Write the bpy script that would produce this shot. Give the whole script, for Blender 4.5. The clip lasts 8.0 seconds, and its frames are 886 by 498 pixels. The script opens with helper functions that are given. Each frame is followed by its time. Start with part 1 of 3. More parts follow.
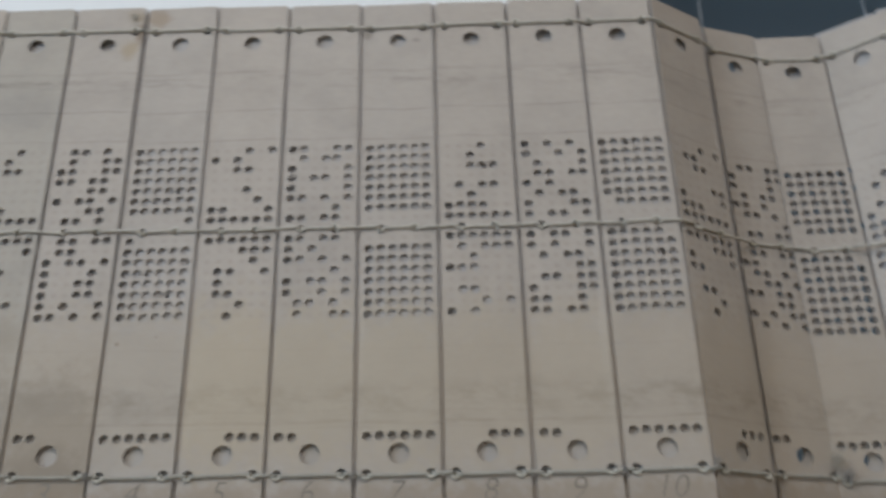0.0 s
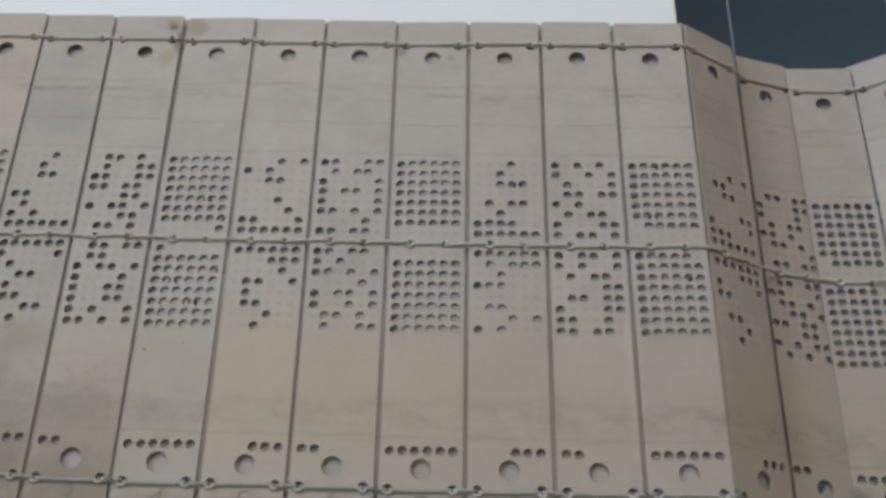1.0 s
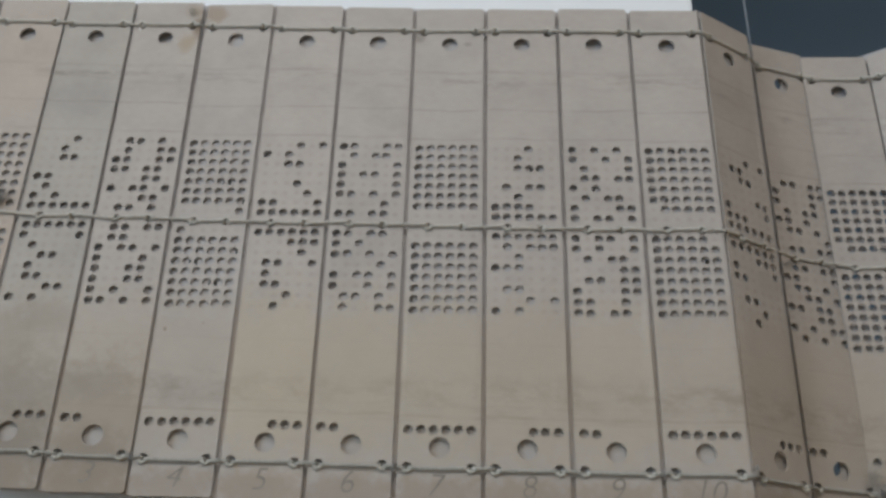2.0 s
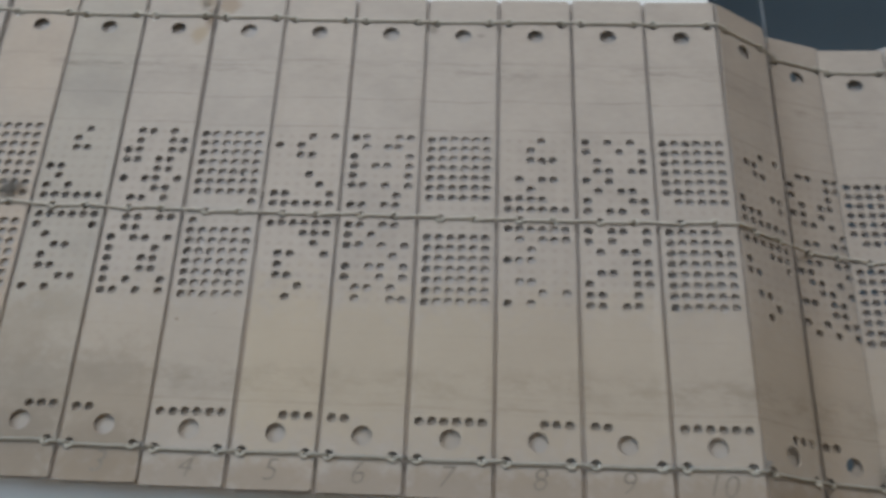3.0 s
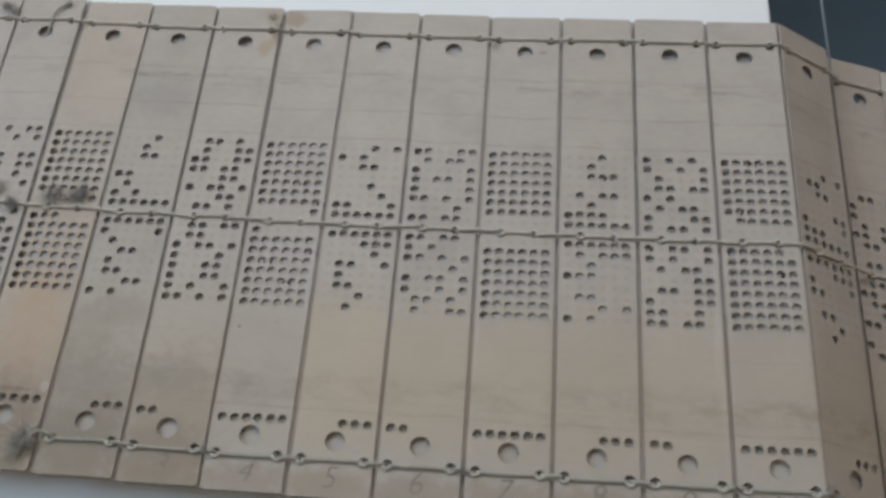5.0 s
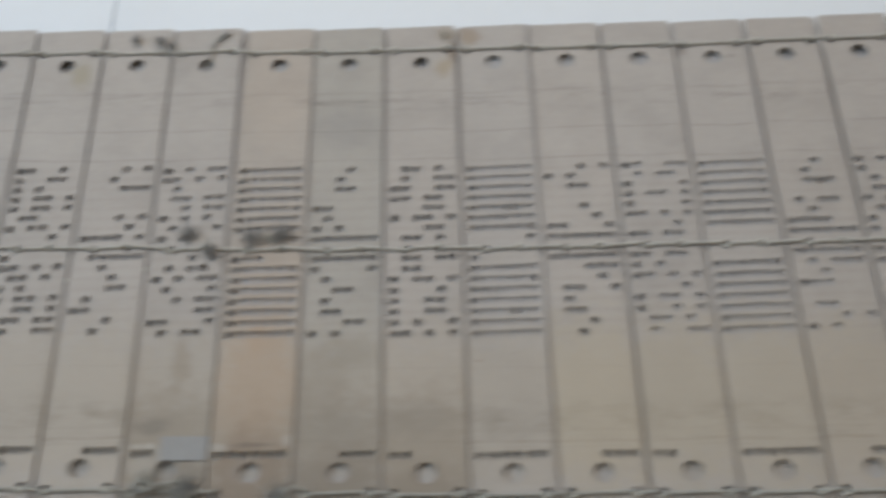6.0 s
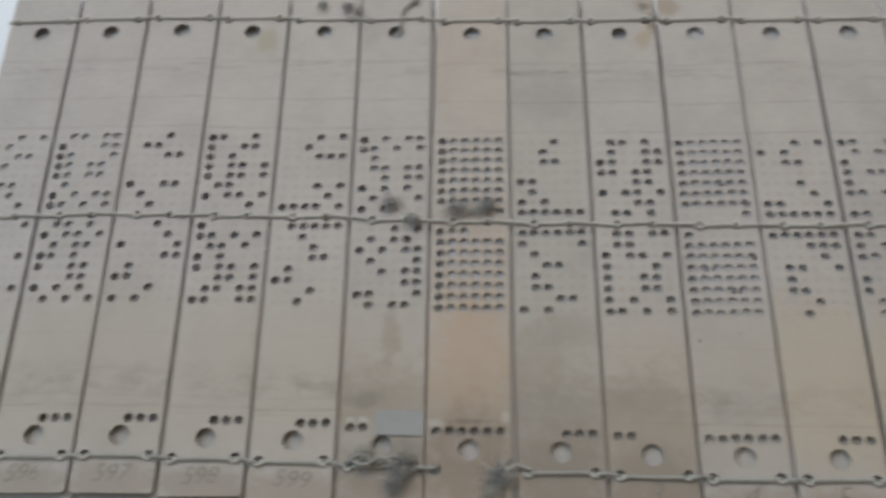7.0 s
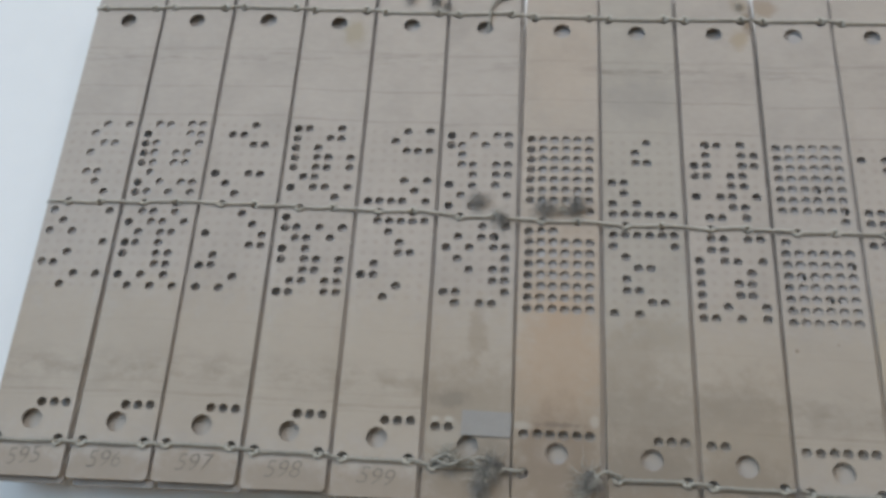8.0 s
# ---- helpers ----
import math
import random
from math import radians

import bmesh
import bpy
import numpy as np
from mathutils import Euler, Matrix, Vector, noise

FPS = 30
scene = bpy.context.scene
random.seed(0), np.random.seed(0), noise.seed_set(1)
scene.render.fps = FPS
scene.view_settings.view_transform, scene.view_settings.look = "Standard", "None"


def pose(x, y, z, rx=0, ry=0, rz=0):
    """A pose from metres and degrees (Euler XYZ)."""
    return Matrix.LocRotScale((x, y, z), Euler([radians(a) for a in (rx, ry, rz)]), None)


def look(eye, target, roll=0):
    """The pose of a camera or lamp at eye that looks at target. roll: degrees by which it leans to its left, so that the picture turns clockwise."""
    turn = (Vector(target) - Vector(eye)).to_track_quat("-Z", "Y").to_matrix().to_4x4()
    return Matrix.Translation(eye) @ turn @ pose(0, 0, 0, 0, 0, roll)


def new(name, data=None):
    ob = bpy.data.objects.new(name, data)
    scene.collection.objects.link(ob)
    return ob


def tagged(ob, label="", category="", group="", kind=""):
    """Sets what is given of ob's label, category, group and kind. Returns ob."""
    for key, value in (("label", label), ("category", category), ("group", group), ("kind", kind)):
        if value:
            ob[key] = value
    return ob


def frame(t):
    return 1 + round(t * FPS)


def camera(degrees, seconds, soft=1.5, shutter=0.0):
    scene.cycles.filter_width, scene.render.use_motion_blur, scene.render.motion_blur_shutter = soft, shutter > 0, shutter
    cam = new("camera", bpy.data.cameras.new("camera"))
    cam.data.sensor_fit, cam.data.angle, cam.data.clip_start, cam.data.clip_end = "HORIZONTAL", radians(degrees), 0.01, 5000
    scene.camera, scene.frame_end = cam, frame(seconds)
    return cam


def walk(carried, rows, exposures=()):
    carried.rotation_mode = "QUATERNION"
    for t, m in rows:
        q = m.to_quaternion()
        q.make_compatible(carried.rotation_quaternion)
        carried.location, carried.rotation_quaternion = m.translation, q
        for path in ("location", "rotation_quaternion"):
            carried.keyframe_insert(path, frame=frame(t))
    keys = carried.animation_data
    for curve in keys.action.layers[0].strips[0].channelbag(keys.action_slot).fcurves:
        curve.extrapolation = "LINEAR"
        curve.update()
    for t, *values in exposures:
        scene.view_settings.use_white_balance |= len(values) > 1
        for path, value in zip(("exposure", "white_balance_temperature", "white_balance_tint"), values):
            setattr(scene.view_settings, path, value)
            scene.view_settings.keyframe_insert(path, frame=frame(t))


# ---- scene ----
cam = camera(49.8, 8.0, soft=3.3, shutter=1.0)
PATH = [
    (0, (-0.002, 0.019, 1.544), (-0.032, 1.837, 2.377), -1.4),
    (0.5, (-0.008, 0.017, 1.541), (-0.086, 1.82, 2.403), 1.6),
    (1, (-0.013, 0.015, 1.545), (-0.062, 1.821, 2.403), 1.1),
    (1.5, (-0.025, 0.012, 1.539), (-0.067, 1.821, 2.391), 1.2),
    (1.7, (-0.021, 0.016, 1.535), (-0.078, 1.822, 2.392), 1.3),
    (2.8, (-0.019, 0.018, 1.528), (-0.085, 1.811, 2.411), 1.8),
    (3, (-0.02, 0.019, 1.53), (-0.106, 1.824, 2.387), 2.2),
    (3.5, (-0.021, 0.011, 1.533), (-0.169, 1.813, 2.388), 6.4),
    (4, (-0.025, 0.01, 1.533), (-0.176, 1.807, 2.398), 3.9),
    (4.2, (-0.026, 0.011, 1.531), (-0.171, 1.802, 2.408), 4.2),
    (5.3, (-0.044, 0.017, 1.525), (-0.213, 1.801, 2.412), 4.6),
    (5.5, (-0.083, 0.013, 1.534), (-0.19, 1.81, 2.406), 3.0),
    (5.7, (-0.137, 0.019, 1.537), (-0.201, 1.805, 2.436), 0.5),
    (6, (-0.197, 0.013, 1.547), (-0.256, 1.814, 2.414), -1.2),
    (6.5, (-0.27, 0.021, 1.548), (-0.343, 1.826, 2.407), -1.0),
    (7, (-0.305, 0.026, 1.548), (-0.417, 1.837, 2.39), 0.8),
    (7.5, (-0.322, 0.029, 1.544), (-0.49, 1.834, 2.388), 2.6),
    (8, (-0.337, 0.034, 1.548), (-0.517, 1.837, 2.394), 3.6),
]
walk(cam, [(t, look(eye, target, roll)) for t, eye, target, roll in PATH])


# ---- world and light ----
world = bpy.data.worlds.new("world")
scene.world = world
world.use_nodes = True
wbg = world.node_tree.nodes["Background"]
wbg.inputs["Color"].default_value = (0.55, 0.62, 0.72, 1)
wbg.inputs["Strength"].default_value = 0.05


def area_lamp(name, m, sx, sy, watts, colour):
    d = bpy.data.lights.new(name, "AREA")
    d.shape, d.size, d.size_y, d.energy, d.color = "RECTANGLE", sx, sy, watts, colour
    ob = new(name, d)
    ob.matrix_world = m
    return ob


# soft light from above; the lamp itself is out of view
area_lamp("ceiling_lamp", look((-0.25, -0.75, 2.68), (-0.25, -0.75, 0)), 1.6, 1.4, 24.8, (0.99, 0.934, 0.892))
# cool lamp added on the left for a bluish gradient; no window in view
area_lamp("cool_side_light", look((-2.19, -1.2, 1.95), (0.0, -1.2, 1.95)), 1.7, 1.3, 38, (0.56, 0.77, 1.0))
scene.view_settings.exposure = 0.0


# ---- materials ----
def shader(name):
    m = bpy.data.materials.new(name)
    m.use_nodes = True
    return m, m.node_tree.nodes, m.node_tree.links, m.node_tree.nodes["Principled BSDF"]


def math_node(n, l, op, a, b=None, c=None):
    q = n.new("ShaderNodeMath")
    q.operation = op
    for i, v in enumerate((a, b, c)):
        if v is None:
            continue
        if isinstance(v, (int, float)):
            q.inputs[i].default_value = v
        else:
            l.new(v, q.inputs[i])
    return q.outputs[0]


def noise_node(n, l, vec, scale, detail=4, rough=0.55, stretch=None):
    if stretch:
        mp = n.new("ShaderNodeMapping")
        mp.inputs["Scale"].default_value = stretch
        l.new(vec, mp.inputs["Vector"])
        vec = mp.outputs[0]
    q = n.new("ShaderNodeTexNoise")
    q.inputs["Scale"].default_value, q.inputs["Detail"].default_value, q.inputs["Roughness"].default_value = scale, detail, rough
    l.new(vec, q.inputs["Vector"])
    return q.outputs["Fac"]


def ramp_node(n, l, fac, stops):
    q = n.new("ShaderNodeValToRGB")
    while len(q.color_ramp.elements) < len(stops):
        q.color_ramp.elements.new(0.5)
    for e, (p, c) in zip(q.color_ramp.elements, stops):
        e.position, e.color = p, (*c, 1) if len(c) == 3 else c
    l.new(fac, q.inputs["Fac"])
    return q.outputs["Color"]


def mix_node(n, l, fac, a, b, mode="MIX"):
    q = n.new("ShaderNodeMix")
    q.data_type, q.blend_type = "RGBA", mode
    for sock, v in ((q.inputs[0], fac), (q.inputs[6], a), (q.inputs[7], b)):
        if isinstance(v, (int, float)):
            sock.default_value = v
        elif isinstance(v, tuple):
            sock.default_value = (*v, 1)
        else:
            l.new(v, sock)
    return q.outputs[2]


PITCH = 0.0068


def card_material(name, tint, dirt, spots=()):
    """Old pressed pasteboard: fibres, scuffed bands across it, needle marks on the unpunched grid places."""
    m, n, l, p = shader(name)
    tc = n.new("ShaderNodeTexCoord")
    info = n.new("ShaderNodeObjectInfo")
    ob = tc.outputs["Object"]
    seed = n.new("ShaderNodeVectorMath")
    seed.operation = "MULTIPLY_ADD"
    rnd3 = n.new("ShaderNodeCombineXYZ")
    l.new(info.outputs["Random"], rnd3.inputs[0])
    l.new(info.outputs["Random"], rnd3.inputs[2])
    l.new(rnd3.outputs[0], seed.inputs[0])
    seed.inputs[1].default_value = (7.0, 0, 13.0)
    l.new(ob, seed.inputs[2])
    co = seed.outputs[0]
    sep = n.new("ShaderNodeSeparateXYZ")
    l.new(ob, sep.inputs[0])
    x, z = sep.outputs[0], sep.outputs[2]
    blot = noise_node(n, l, co, 22, 5, 0.6)
    fibre = noise_node(n, l, co, 240, 4, 0.65, (0.6, 1, 1.1))
    streak = noise_node(n, l, co, 60, 8, 0.74, (0.40, 1, 2.4))
    wave = noise_node(n, l, co, 26, 2, 0.5, (1, 1, 0.15))
    worn = noise_node(n, l, co, 48, 4, 0.6, (0.8, 1, 1))
    base = ramp_node(n, l, blot, [(0.25, tuple(0.86 * v for v in tint)), (0.5, tint), (0.78, tuple(1.09 * v for v in tint))])
    base = mix_node(n, l, 0.16, base, ramp_node(n, l, fibre, [(0.3, (0.60, 0.60, 0.60)), (0.62, (1, 1, 1))]), "MULTIPLY")
    # scuffed bands where the cards rub on the guides
    band = None
    for centre, half in ((-0.103, 0.013), (0.106, 0.010), (-0.116, 0.005)):
        d = math_node(n, l, "ABSOLUTE", math_node(n, l, "SUBTRACT", z, centre))
        w = math_node(n, l, "MAXIMUM", math_node(n, l, "SUBTRACT", 1.0, math_node(n, l, "DIVIDE", d, half)), 0.0)
        band = w if band is None else math_node(n, l, "MAXIMUM", band, w)
    st = n.new("ShaderNodeMapRange")
    st.inputs[1].default_value, st.inputs[2].default_value = 0.50, 0.68
    l.new(streak, st.inputs[0])
    scuff = math_node(n, l, "MULTIPLY", math_node(n, l, "MULTIPLY", st.outputs[0], math_node(n, l, "ADD", band, 0.02)), 0.8 * dirt)
    base = mix_node(n, l, scuff, base, (0.15, 0.135, 0.115))
    # fine rubbed lines straight across the card: height, half width, strength
    for centre, half, strength in ((0.112, 0.0007, 0.18), (0.083, 0.0004, 0.32), (0.0615, 0.0005, 0.28), (-0.0745, 0.0004, 0.16), (-0.1105, 0.0005, 0.22), (-0.1165, 0.0007, 0.50), (-0.1195, 0.0004, 0.2)):
        off = math_node(n, l, "MULTIPLY_ADD", math_node(n, l, "SUBTRACT", wave, 0.5), 0.0045, z)
        d = math_node(n, l, "ABSOLUTE", math_node(n, l, "SUBTRACT", off, centre))
        line = n.new("ShaderNodeMapRange")
        line.interpolation_type = "SMOOTHSTEP"
        line.inputs[1].default_value, line.inputs[2].default_value, line.inputs[4].default_value = half * 2, half * 0.4, strength * dirt * 1.35
        l.new(d, line.inputs[0])
        gone = n.new("ShaderNodeMapRange")
        gone.inputs[1].default_value, gone.inputs[2].default_value, gone.inputs[3].default_value = 0.40, 0.60, 0.25
        l.new(worn, gone.inputs[0])
        base = mix_node(n, l, math_node(n, l, "MULTIPLY", line.outputs[0], gone.outputs[0]), base, (0.14, 0.125, 0.105))
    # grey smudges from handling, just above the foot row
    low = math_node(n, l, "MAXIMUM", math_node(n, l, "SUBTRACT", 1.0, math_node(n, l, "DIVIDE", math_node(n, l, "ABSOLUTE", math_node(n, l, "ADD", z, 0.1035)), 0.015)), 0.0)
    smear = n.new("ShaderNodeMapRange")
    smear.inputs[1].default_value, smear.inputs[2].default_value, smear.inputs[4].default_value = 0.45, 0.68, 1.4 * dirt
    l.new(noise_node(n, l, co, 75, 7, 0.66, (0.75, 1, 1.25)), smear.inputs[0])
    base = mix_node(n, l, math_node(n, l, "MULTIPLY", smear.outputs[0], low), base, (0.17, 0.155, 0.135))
    # needle dents on every place of the punching grid
    col = math_node(n, l, "SUBTRACT", math_node(n, l, "FRACT", math_node(n, l, "DIVIDE", x, PITCH)), 0.5)
    up = math_node(n, l, "SUBTRACT", math_node(n, l, "ABSOLUTE", z), 0.0066)
    row = math_node(n, l, "SUBTRACT", math_node(n, l, "FRACT", math_node(n, l, "ADD", math_node(n, l, "DIVIDE", up, PITCH), 0.5)), 0.5)
    r = math_node(n, l, "SQRT", math_node(n, l, "ADD", math_node(n, l, "MULTIPLY", col, col), math_node(n, l, "MULTIPLY", row, row)))
    dot = n.new("ShaderNodeMapRange")
    dot.inputs[1].default_value, dot.inputs[2].default_value = 0.30, 0.12
    l.new(r, dot.inputs[0])
    inside = math_node(n, l, "MULTIPLY", math_node(n, l, "LESS_THAN", math_node(n, l, "ABSOLUTE", x), 3.0 * PITCH),
                       math_node(n, l, "LESS_THAN", math_node(n, l, "ABSOLUTE", z), 0.0066 + 7.5 * PITCH))
    patch = noise_node(n, l, co, 70, 2, 0.5)
    dents = math_node(n, l, "MULTIPLY", math_node(n, l, "MULTIPLY", dot.outputs[0], inside), patch)
    base = mix_node(n, l, math_node(n, l, "MULTIPLY", dents, 0.30), base, (0.17, 0.13, 0.095))
    # single stains and lower tints: x, z, half width, half height, colour, strength
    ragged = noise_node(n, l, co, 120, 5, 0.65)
    # every card: first spot a browner lower half, last spot a darker foot
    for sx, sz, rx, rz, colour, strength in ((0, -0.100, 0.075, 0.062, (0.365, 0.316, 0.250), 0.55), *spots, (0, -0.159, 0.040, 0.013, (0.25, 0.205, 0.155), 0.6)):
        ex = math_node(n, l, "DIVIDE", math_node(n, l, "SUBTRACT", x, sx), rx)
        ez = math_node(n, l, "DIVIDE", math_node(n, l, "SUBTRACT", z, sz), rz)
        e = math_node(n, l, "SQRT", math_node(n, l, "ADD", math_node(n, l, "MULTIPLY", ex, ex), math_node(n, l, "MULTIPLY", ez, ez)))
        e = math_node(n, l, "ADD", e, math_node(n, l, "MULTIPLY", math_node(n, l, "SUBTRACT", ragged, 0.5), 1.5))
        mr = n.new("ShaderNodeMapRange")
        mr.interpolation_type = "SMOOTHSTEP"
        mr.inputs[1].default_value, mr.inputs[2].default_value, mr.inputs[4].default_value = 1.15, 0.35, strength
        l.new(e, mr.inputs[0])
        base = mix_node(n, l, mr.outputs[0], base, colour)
    hue = n.new("ShaderNodeHueSaturation")
    l.new(base, hue.inputs["Color"])
    l.new(math_node(n, l, "ADD", math_node(n, l, "MULTIPLY", info.outputs["Random"], 0.06), 0.97), hue.inputs["Value"])
    l.new(math_node(n, l, "ADD", math_node(n, l, "MULTIPLY", math_node(n, l, "FRACT", math_node(n, l, "MULTIPLY", info.outputs["Random"], 17.0)), 0.10), 0.95), hue.inputs["Saturation"])
    l.new(hue.outputs[0], p.inputs["Base Color"])
    p.inputs["Roughness"].default_value = 0.62
    p.inputs["Specular IOR Level"].default_value = 0.35
    b = n.new("ShaderNodeBump")
    b.inputs["Strength"].default_value, b.inputs["Distance"].default_value = 0.14, 0.0003
    hgt = math_node(n, l, "SUBTRACT", math_node(n, l, "ADD", fibre, math_node(n, l, "MULTIPLY", streak, 0.25)), math_node(n, l, "MULTIPLY", dents, 1.2))
    l.new(hgt, b.inputs["Height"])
    l.new(b.outputs[0], p.inputs["Normal"])
    return m


def plain_material(name, colour, rough, var=0.12, scale=40, bump=0.1, dist=0.001, spec=0.4):
    m, n, l, p = shader(name)
    tc = n.new("ShaderNodeTexCoord")
    f1 = noise_node(n, l, tc.outputs["Object"], scale, 5)
    f2 = noise_node(n, l, tc.outputs["Object"], scale * 0.07, 3)
    c = ramp_node(n, l, f1, [(0.3, tuple(v * (1 - var) for v in colour)), (0.7, tuple(min(1, v * (1 + var)) for v in colour))])
    c = mix_node(n, l, 0.5, c, ramp_node(n, l, f2, [(0.3, tuple(v * (1 - var) for v in colour)), (0.7, tuple(min(1, v * (1 + var)) for v in colour))]))
    l.new(c, p.inputs["Base Color"])
    p.inputs["Roughness"].default_value = rough
    p.inputs["Specular IOR Level"].default_value = spec
    b = n.new("ShaderNodeBump")
    b.inputs["Strength"].default_value, b.inputs["Distance"].default_value = bump, dist
    l.new(f1, b.inputs["Height"])
    l.new(b.outputs[0], p.inputs["Normal"])
    return m


BEIGE = (0.379, 0.346, 0.312)
BROWN, GREY, OCHRE, PALE = (0.17, 0.12, 0.075), (0.16, 0.142, 0.120), (0.37, 0.277, 0.198), (0.47, 0.45, 0.41)
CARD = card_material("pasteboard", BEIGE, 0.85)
# cards 5 to 8 share one darker brown spot over the lower part
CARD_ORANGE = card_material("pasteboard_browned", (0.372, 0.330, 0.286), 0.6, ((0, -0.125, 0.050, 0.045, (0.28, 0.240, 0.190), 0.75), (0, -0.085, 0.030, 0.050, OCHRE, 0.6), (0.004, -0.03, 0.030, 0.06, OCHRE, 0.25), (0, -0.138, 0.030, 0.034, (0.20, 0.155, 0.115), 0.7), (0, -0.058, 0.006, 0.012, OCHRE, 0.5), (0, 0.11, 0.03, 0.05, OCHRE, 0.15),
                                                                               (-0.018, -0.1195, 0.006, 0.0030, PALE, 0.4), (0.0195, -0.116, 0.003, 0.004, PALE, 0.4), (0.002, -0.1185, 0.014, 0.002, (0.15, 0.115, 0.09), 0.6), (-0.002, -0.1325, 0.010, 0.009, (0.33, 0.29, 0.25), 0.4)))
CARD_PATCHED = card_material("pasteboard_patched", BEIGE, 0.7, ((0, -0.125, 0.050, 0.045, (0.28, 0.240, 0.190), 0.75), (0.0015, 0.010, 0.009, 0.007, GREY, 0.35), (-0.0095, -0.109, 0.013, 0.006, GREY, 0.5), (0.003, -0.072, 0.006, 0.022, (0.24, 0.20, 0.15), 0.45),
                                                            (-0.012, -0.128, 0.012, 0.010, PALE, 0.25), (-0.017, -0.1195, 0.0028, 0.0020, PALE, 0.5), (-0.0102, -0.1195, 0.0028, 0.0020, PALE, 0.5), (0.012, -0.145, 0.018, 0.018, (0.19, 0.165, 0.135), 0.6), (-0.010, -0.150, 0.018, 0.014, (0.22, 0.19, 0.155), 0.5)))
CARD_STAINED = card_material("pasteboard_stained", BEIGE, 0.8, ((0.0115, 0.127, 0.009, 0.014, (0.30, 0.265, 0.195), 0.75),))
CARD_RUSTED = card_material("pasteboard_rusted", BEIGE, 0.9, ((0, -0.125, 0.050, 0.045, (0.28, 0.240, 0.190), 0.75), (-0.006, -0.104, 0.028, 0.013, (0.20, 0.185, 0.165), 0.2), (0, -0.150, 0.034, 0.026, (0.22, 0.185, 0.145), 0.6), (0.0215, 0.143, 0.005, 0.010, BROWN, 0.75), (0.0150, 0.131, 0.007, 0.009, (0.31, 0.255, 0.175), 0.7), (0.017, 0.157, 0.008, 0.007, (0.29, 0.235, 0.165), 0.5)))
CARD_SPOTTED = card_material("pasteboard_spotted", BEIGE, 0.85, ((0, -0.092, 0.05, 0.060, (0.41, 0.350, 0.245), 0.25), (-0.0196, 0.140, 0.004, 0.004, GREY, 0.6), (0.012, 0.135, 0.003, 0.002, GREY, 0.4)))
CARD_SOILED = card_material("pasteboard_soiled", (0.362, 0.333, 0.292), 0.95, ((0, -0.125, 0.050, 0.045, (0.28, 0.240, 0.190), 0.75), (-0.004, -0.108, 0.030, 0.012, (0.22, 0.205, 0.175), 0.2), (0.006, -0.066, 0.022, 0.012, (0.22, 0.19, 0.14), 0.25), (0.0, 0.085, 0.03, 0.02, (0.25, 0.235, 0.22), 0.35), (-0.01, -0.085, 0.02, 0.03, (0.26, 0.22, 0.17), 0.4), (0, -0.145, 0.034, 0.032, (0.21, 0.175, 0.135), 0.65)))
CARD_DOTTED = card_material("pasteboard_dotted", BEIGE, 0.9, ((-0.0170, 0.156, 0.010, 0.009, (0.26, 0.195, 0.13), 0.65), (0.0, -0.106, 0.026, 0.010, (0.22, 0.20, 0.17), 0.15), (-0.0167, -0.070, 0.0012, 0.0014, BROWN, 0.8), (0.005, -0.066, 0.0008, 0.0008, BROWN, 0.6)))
# lower half yellower on cards 10 to 14, strongest on 10 and 11
CARD_WARM = card_material("pasteboard_yellow_low", BEIGE, 0.85, ((0, -0.092, 0.05, 0.060, (0.41, 0.350, 0.245), 0.30),))
CARD_FAINT = card_material("pasteboard_faint_yellow_low", BEIGE, 0.85, ((0, -0.092, 0.05, 0.060, (0.41, 0.350, 0.245), 0.12),))
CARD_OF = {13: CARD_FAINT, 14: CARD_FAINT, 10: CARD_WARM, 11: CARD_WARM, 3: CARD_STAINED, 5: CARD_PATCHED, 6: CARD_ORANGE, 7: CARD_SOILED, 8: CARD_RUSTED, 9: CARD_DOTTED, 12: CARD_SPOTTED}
CARD_BACK = card_material("pasteboard_back", (0.35, 0.34, 0.337), 0.4)
# cord colour raised to offset its shaded underside, for head and middle lacing
CORD_LIGHT = plain_material("cord_lightened", (0.43, 0.412, 0.37), 0.9, 0.25, 900, 0.5, 0.0004, 0.1)
CORD_PALE = plain_material("cord_worn", (0.47, 0.46, 0.41), 0.9, 0.2, 900, 0.5, 0.0004, 0.1)
CORD = plain_material("cord", (0.315, 0.308, 0.275), 0.9, 0.25, 900, 0.5, 0.0004, 0.1)
FLUFF = plain_material("fluff", (0.27, 0.265, 0.255), 0.95, 0.3, 700, 0.2, 0.0003, 0.05)
FLUFF_PALE = plain_material("fluff_pale", (0.42, 0.40, 0.35), 0.95, 0.3, 700, 0.2, 0.0003, 0.05)
PENCIL = plain_material("pencil", (0.215, 0.195, 0.168), 0.7, 0.3, 900, 0.1, 0.0002, 0.2)
TAPE = plain_material("tape", (0.27, 0.265, 0.255), 0.42, 0.10, 160, 0.15, 0.0003, 0.4)
WHITE = plain_material("white_paint", (0.70, 0.725, 0.74), 0.55, 0.02, 60, 0.08, 0.0006)
SLATE = plain_material("slate_paint", (0.100, 0.162, 0.230), 0.6, 0.10, 6, 0.05, 0.0006)
# unseen floor, coloured warm so that it bounces warm light onto the cards
FLOOR = plain_material("floor_warm_bounce", (0.56, 0.35, 0.15), 0.45, 0.25, 12, 0.1, 0.001)
CEIL = plain_material("ceiling_paint", (0.74, 0.73, 0.70), 0.7, 0.03, 30, 0.05, 0.001)
THREAD = plain_material("nylon", (0.42, 0.47, 0.52), 0.25, 0.05, 200, 0.0, 0.0002, 0.6)


# ---- mesh helpers ----
from mathutils import geometry


